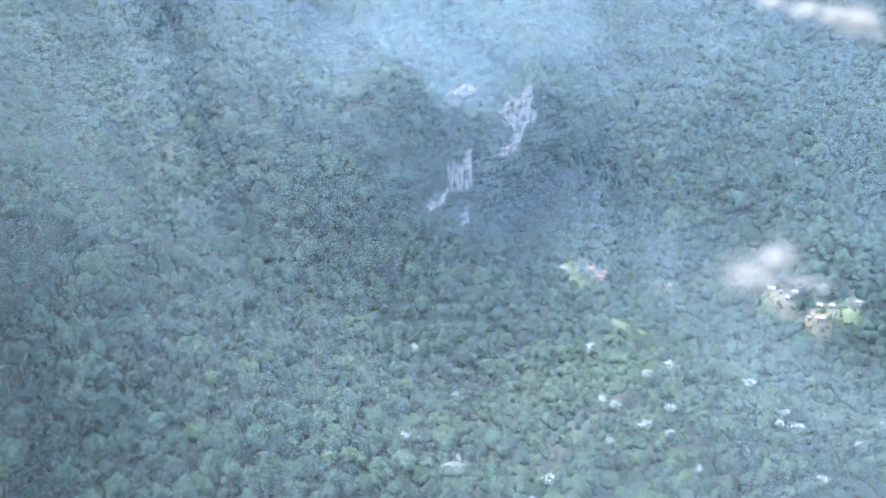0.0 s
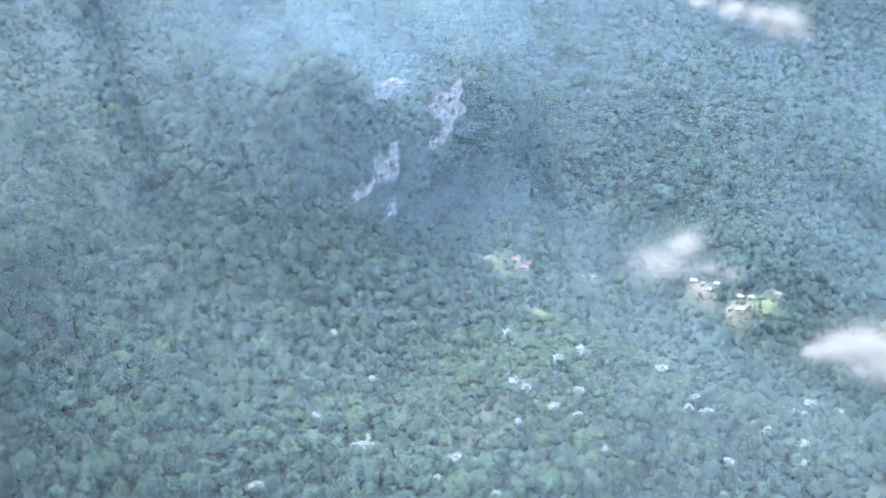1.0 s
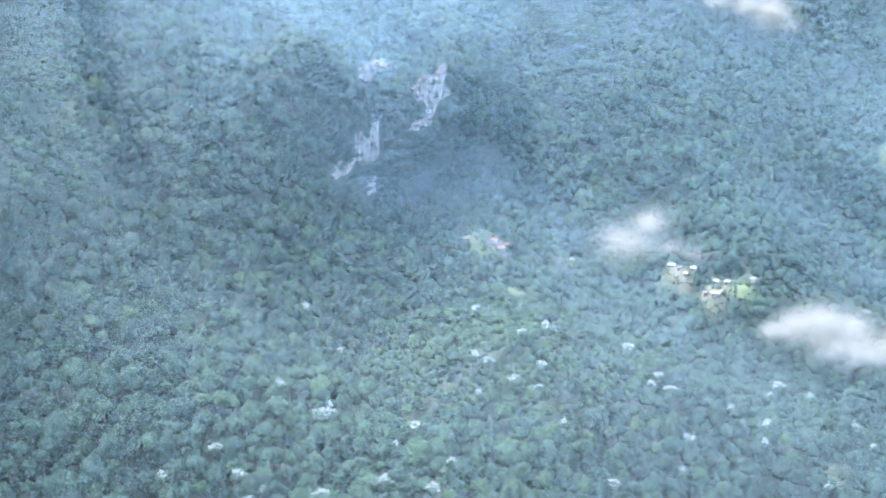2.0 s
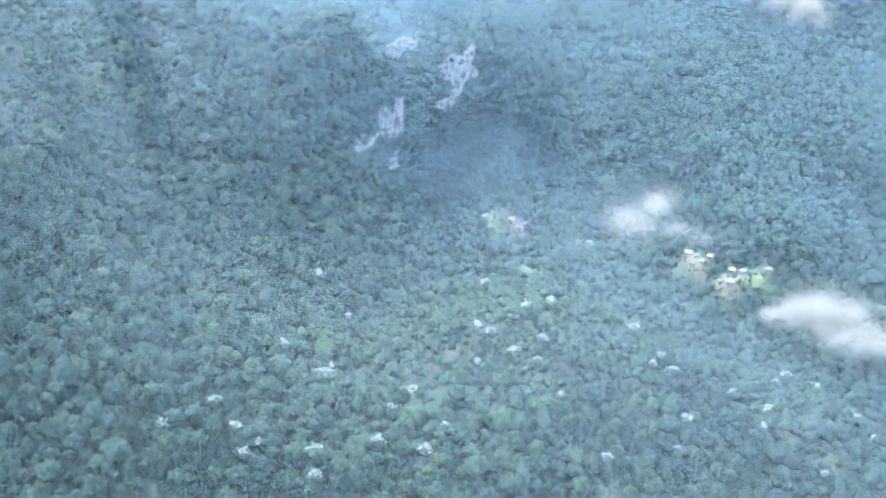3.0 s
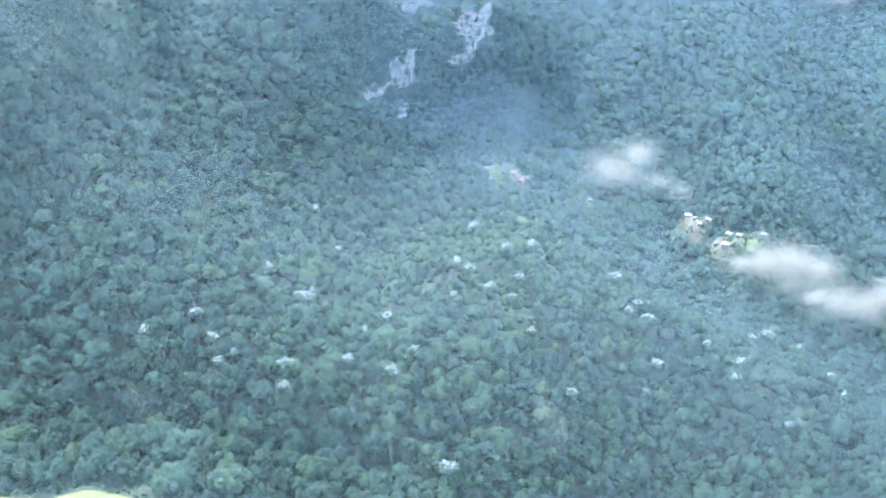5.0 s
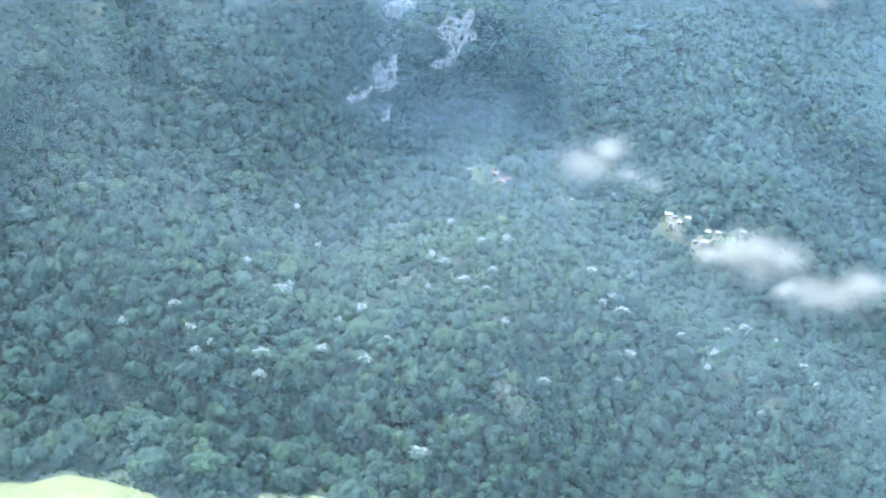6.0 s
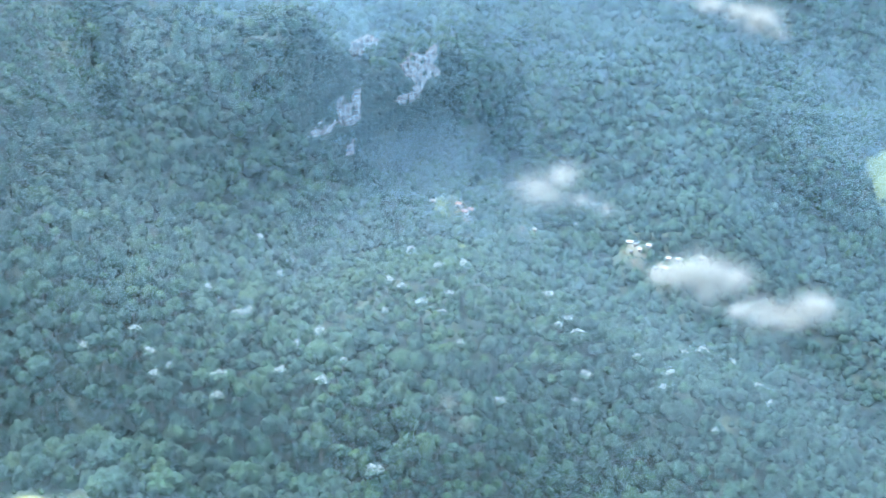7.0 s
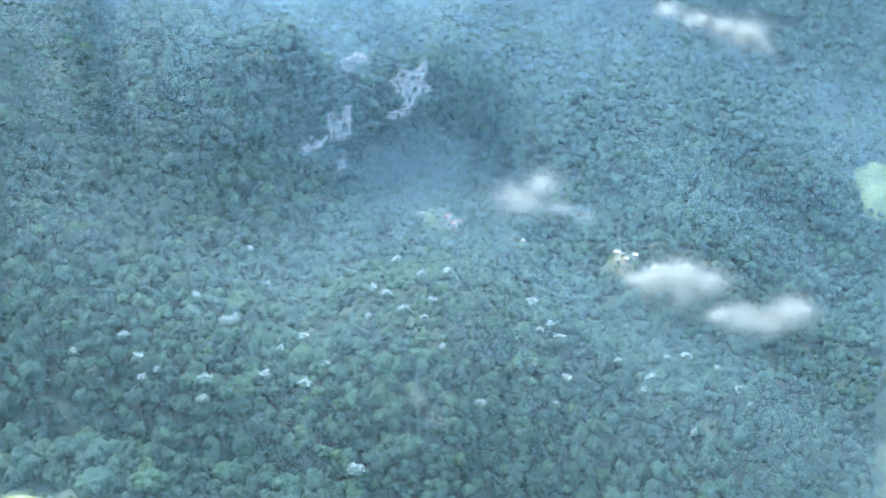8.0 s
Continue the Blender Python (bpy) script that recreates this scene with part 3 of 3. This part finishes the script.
# ---- the cliff's bare rock ----
cliff = tagged(new("cliff"), "steep forested cliff with pale bare rock faces", "cliff")
cliff.location = (-10, 900, float(ground(-10, 900)))


def face_depth(x, z):
    """How far back the cliff stands at that height."""
    back = np.linspace(-16, 9, 60)
    out = np.empty(x.shape)
    for k in range(x.shape[1]):
        line = np.interp(x[0, k], CLIFF_X, CLIFF_Y) + 3.0 * wave(x[0, k], 0.0, 23, 5)
        rise = np.maximum.accumulate(ground(np.full(60, x[0, k]), line + back))
        out[:, k] = line + np.interp(z[:, k], rise, back)
    return out


def rock_face(outline, seed, label, depth=None, broken=9.0):
    """A bedded slab of bare rock with that outline along the cliff: ledges, clefts and a broken edge."""
    p = np.array(outline, float)
    step = 0.55
    x, z = np.meshgrid(np.arange(p[:, 0].min() - 2, p[:, 0].max() + 2, step), np.arange(p[:, 1].min() - 2, p[:, 1].max() + 2, step))
    deep = in_outline(x, z, outline) + 0.7 * wave(x, z, 5, seed) + 0.4 * wave(x, z, 2.4, seed + 1)
    deep = np.minimum(deep, 3.0 * (broken - wave(x, z * 0.8, 7, seed + 9)) + 0.6 * wave(x, z, 2.0, seed + 8))
    beds = np.floor((z + 0.6 * wave(x, z, 12, seed + 2)) / 2.6)
    ledge = 0.55 * np.sin(beds * 12.9898 + seed) + 0.4 * wave(x, z * 0.25, 5, seed + 3) + 0.25 * wave(x, z, 2.5, seed + 4)
    y = (face_depth(x, z) if depth is None else np.full(x.shape, depth)) - np.clip(deep, -1.5, 2.2) - 0.6 - ledge
    n = x.shape[1]
    a = (np.arange(x.shape[0] - 1)[:, None] * n + np.arange(n - 1)).ravel()
    quads = np.stack([a, a + 1, a + n + 1, a + n], 1)
    quads = quads[deep.ravel()[quads].min(1) > -0.6]
    ob = mesh_object("rock_face", np.stack([x, y, z], -1).reshape(-1, 3), quads, ROCK)
    solid = ob.modifiers.new("depth", "SOLIDIFY")
    solid.thickness, solid.offset = 2.5, -1.0
    return on_cliff(ob, label)


def on_cliff(ob, label):
    ob.parent, ob.matrix_parent_inverse = cliff, Matrix.Translation(cliff.location).inverted()
    return tagged(ob, label)


for outline, seed, label in ROCKS:
    rock_face(outline, seed, label, broken=0.7 if seed == 74 else 0.85)
rock_face(((-38, 138), (-35, 144), (-23, 151), (-14, 147), (-15, 143), (-23, 141), (-28, 134), (-34, 134)), 58, "rounded pale rock knob above the cliff", 936.0)


# ---- huts ----
def hut(x, y, wide, deep, turn, roof, label):
    """A small hut: walls, pitched roof with eaves, a door and a window."""
    root = tagged(new("hut"), label, "house", "huts in the clearings")
    wide, deep = 0.72 * wide, 0.78 * deep
    root.matrix_basis = pose(x, y, float(ground(x, y)) + 0.3, 0, 0, turn)
    h, top = 2.5, 2.5 + deep * 0.28
    bm = bmesh.new()
    a = [bm.verts.new((sx * wide / 2, sy * deep / 2, z)) for z in (-1.2, h) for sx, sy in ((-1, -1), (1, -1), (1, 1), (-1, 1))]
    p = [bm.verts.new((sx * wide / 2, 0, top - 0.1)) for sx in (-1, 1)]
    for f in ((0, 1, 5, 4), (1, 2, 6, 5), (2, 3, 7, 6), (3, 0, 4, 7)):
        bm.faces.new([a[k] for k in f])
    bm.faces.new((a[5], a[6], p[1]))
    bm.faces.new((a[7], a[4], p[0]))
    part("wall", bm, WALL, root)
    bm = bmesh.new()
    w, d = wide / 2 + 0.5, deep / 2 + 0.6
    drop = (top - h) * 0.6 / (deep / 2)
    for sy in (-1, 1):
        q = [bm.verts.new((sx, y_, z + t)) for t in (0, 0.12) for sx, y_, z in ((-w, 0, top), (w, 0, top), (w, sy * d, h - drop), (-w, sy * d, h - drop))]
        for f in ((0, 1, 2, 3), (4, 5, 6, 7), (0, 1, 5, 4), (1, 2, 6, 5), (2, 3, 7, 6), (3, 0, 4, 7)):
            bm.faces.new([q[k] for k in f])
    bmesh.ops.recalc_face_normals(bm, faces=bm.faces)
    part("roof", bm, roof, root)
    for name, at, size in (("door", -wide * 0.2, (0.9, 2.0, 1.0)), ("window", wide * 0.22, (1.0, 0.9, 1.5))):
        bm = bmesh.new()
        bmesh.ops.create_cube(bm, size=1, matrix=Matrix.Translation((at, -deep / 2 - 0.03, size[2])) @ Matrix.Diagonal((size[0], 0.1, size[1], 1)))
        part(name, bm, DARK_WOOD, root)
    return root


for x, y, wide, deep, turn, roof, label in (
    (183.7, 885.6, 7, 4, -25, ROOF_WHITE, "long hut with bright zinc roof beside bare earth"),
    (186.7, 876.5, 4, 3, 10, ROOF_WHITE, "small zinc-roofed shed beside a long hut"),
    (189.5, 868, 3.5, 3, -30, ROOF_WHITE, "small shed with white zinc roof on bare earth"),
    (182.3, 868.4, 2.6, 2.4, 25, ROOF_WHITE, "tiny zinc-roofed shed on bare earth"),
    (196.7, 873.3, 5, 2.6, -38, ROOF_WHITE, "narrow hut with weathered zinc roof under trees"),
    (199.1, 852, 4, 3.4, 15, ROOF_WHITE, "small hut with bright white zinc roof"),
    (205.4, 846.2, 7, 4, -20, ROOF_WHITE, "wide hut with bright white zinc roof"),
    (210.5, 862, 4.5, 3, -35, ROOF_WHITE, "hut with weathered zinc roof in a grassy clearing"),
    (216.8, 857, 4.5, 3, -30, ROOF_WHITE, "small hut with weathered zinc roof beside another"),
    (233.9, 853.7, 5.5, 3, -15, ROOF_WHITE, "hut with pale zinc roof at the clearing's edge"),
    (26.5, 847, 2.8, 2.6, 10, ROOF_WHITE, "tiny hut with white roof at a grassy clearing"),
    (31.7, 856.6, 5, 3, -12, ROOF_WHITE, "long white-roofed hut behind a grassy clearing"),
    (51.4, 857.1, 6, 4, -30, ROOF_RED, "hut with rusted red roof on bare earth"),
    (56, 853.3, 6, 4, -28, ROOF_RED, "pinkish red-roofed hut in front of another"),
    (60.2, 863, 4.5, 3.4, -10, ROOF_RED, "small hut with rusted red roof"),
    (109.5, 879.9, 3.4, 3, -20, ROOF_WHITE, "tiny hut with white roof in a green clearing"),
    (99.8, 875.6, 2.6, 2.4, 25, ROOF_WHITE, "tiny white-roofed shed among trees"),
):
    hut(x, y, wide, deep, turn, roof, label)


# ---- low clouds ----
def vapour(rng, centres, length, width, level=0.7):
    """Fine threads of droplets in all directions, one sliver each."""
    n = len(centres)
    half = rng.normal(size=(n, 3)) * np.array([1.0, 1.0, level])
    out = np.cross(half, rng.normal(size=(n, 3)))
    half *= (0.5 * length * rng.uniform(0.4, 1.6, n) / np.linalg.norm(half, axis=1))[:, None]
    out *= (2 * width / np.linalg.norm(out, axis=1))[:, None]
    return np.stack([centres - half, centres + half, centres + out], 1).reshape(-1, 3), np.arange(3 * n).reshape(-1, 3)


def cloud(centre, lobes, flakes, size, seed, label):
    """A drifting cloud: small billows within each lobe, and droplet flakes that thin out from each billow's core.
    Lobes: offset and half-axes in metres, weight."""
    rng = np.random.default_rng(seed)
    total = sum(p[6] for p in lobes)
    spots = []
    for ox, oy, oz, rx, ry, rz, wgt in lobes:
        axes = np.array([rx, ry, rz])
        for k in range(18):
            d = rng.normal(size=3)
            d *= rng.uniform(0.05, 0.8) / np.linalg.norm(d)
            n = int(2.4 * flakes * wgt / total / 18)
            own = rng.uniform(0.25, 0.85) * min(rx, rz * 1.6) * np.array([1.15, 1.0, 0.85])
            spots.append(np.array([ox, oy, oz]) + d * axes + rng.normal(size=(n, 3)) * own * 0.72)
    c = np.concatenate(spots)
    ob = mesh_object("cloud", *vapour(rng, c, 6.0, np.full(len(c), size * 0.024)), CLOUD)
    ob.location = centre
    return tagged(ob, label, "cloud", "low clouds over the slope", "stuff")


cloud((105, 672, 110), ((-8, 0, -3, 14, 10, 9, 0.8), (9, 0, 6, 10, 8, 9, 0.8), (1, 0, -6, 15, 10, 8, 0.6), (21, 2, -10, 11, 8, 5, 0.25), (35, 4, -16, 10, 6, 4, 0.12)), 12500, 0.25, 61, "ragged white low cloud thinning to wisps over the forest")
cloud((191, 617, 73), ((-14, 0, 2, 12, 9, 8, 0.6), (2, 0, 4, 14, 10, 10, 1.0), (15, 0, 0, 12, 9, 8, 0.6), (4, 0, -8, 8, 7, 5, 0.35), (-25, 0, 2, 8, 7, 3, 0.15)), 23000, 0.30, 62, "dense white oval low cloud over the forest")
cloud((257, 692, 21), ((-14, 0, 2, 13, 9, 8, 0.6), (3, 0, -2, 11, 8, 7, 0.55), (19, 0, 4, 12, 9, 10, 0.9), (-28, 0, 3, 11, 8, 4, 0.2)), 22000, 0.32, 63, "long white low cloud above the dark slope")
cloud((314, 1089, 140), ((0, 0, 0, 14, 12, 12, 1.0), (-22, 0, 8, 14, 10, 8, 0.35), (-45, 0, 14, 18, 12, 7, 0.35), (-72, 4, 22, 18, 12, 6, 0.3), (14, 0, -12, 10, 8, 7, 0.15)), 28000, 0.42, 64, "bright white cloud trailing along the upper slope")
cloud((53, 422, 91), ((0, 0, 0, 6, 4, 7, 1.0), (6, -2, -9, 5, 4, 5, 0.6)), 800, 0.12, 65, "faint wisp of mist over the forest edge")


# ---- thin haze over the forest, imitated with tinted slivers: thicker and bluer up the valley ----
rng = np.random.default_rng(90)
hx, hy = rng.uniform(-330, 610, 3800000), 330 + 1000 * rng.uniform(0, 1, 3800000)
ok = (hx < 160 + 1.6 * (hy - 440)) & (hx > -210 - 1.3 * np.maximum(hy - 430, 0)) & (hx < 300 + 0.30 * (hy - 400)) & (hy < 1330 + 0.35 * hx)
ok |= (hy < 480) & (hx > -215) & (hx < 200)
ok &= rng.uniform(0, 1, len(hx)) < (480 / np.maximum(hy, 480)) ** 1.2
hx, hy = hx[ok], hy[ok]
base = canopy(hx, hy)
lean, slope = (canopy(hx + 30, hy) - canopy(hx - 30, hy)) / 60, (canopy(hx, hy + 70) - canopy(hx, hy - 30)) / 100
share = (lean * hx + slope * hy + 340 - base) / np.sqrt(hx**2 + hy**2 + (340 - base) ** 2)
ok = rng.uniform(0, 1, len(hx)) < np.clip(share, 0.06, 1.1) / 1.35
hx, hy, base = hx[ok], hy[ok], base[ok]
crest = np.max([canopy(hx, hy + far) for far in (0, 35, 70, 105)], axis=0)
c = np.stack([hx, hy, base + 8 + (crest - base + 50) * rng.uniform(0, 1, len(hx))], 1)
# Veil brightness set by sliver width: less over right slope, more before cliff.
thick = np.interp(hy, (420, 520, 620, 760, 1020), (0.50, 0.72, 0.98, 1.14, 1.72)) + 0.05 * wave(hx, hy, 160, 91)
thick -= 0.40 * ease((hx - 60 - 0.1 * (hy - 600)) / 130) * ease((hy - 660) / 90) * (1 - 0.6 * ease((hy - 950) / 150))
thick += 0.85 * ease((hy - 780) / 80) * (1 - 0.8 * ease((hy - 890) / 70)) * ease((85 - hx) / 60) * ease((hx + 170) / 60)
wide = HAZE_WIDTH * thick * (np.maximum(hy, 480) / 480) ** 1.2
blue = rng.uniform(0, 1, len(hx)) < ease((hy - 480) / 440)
for pick, stuff, name, words in ((blue, HAZE, "haze", "tinted slivers imitating thin bluish haze over the forest"), (~blue, MIST, "mist", "tinted slivers imitating thin greyish haze over the forest")):
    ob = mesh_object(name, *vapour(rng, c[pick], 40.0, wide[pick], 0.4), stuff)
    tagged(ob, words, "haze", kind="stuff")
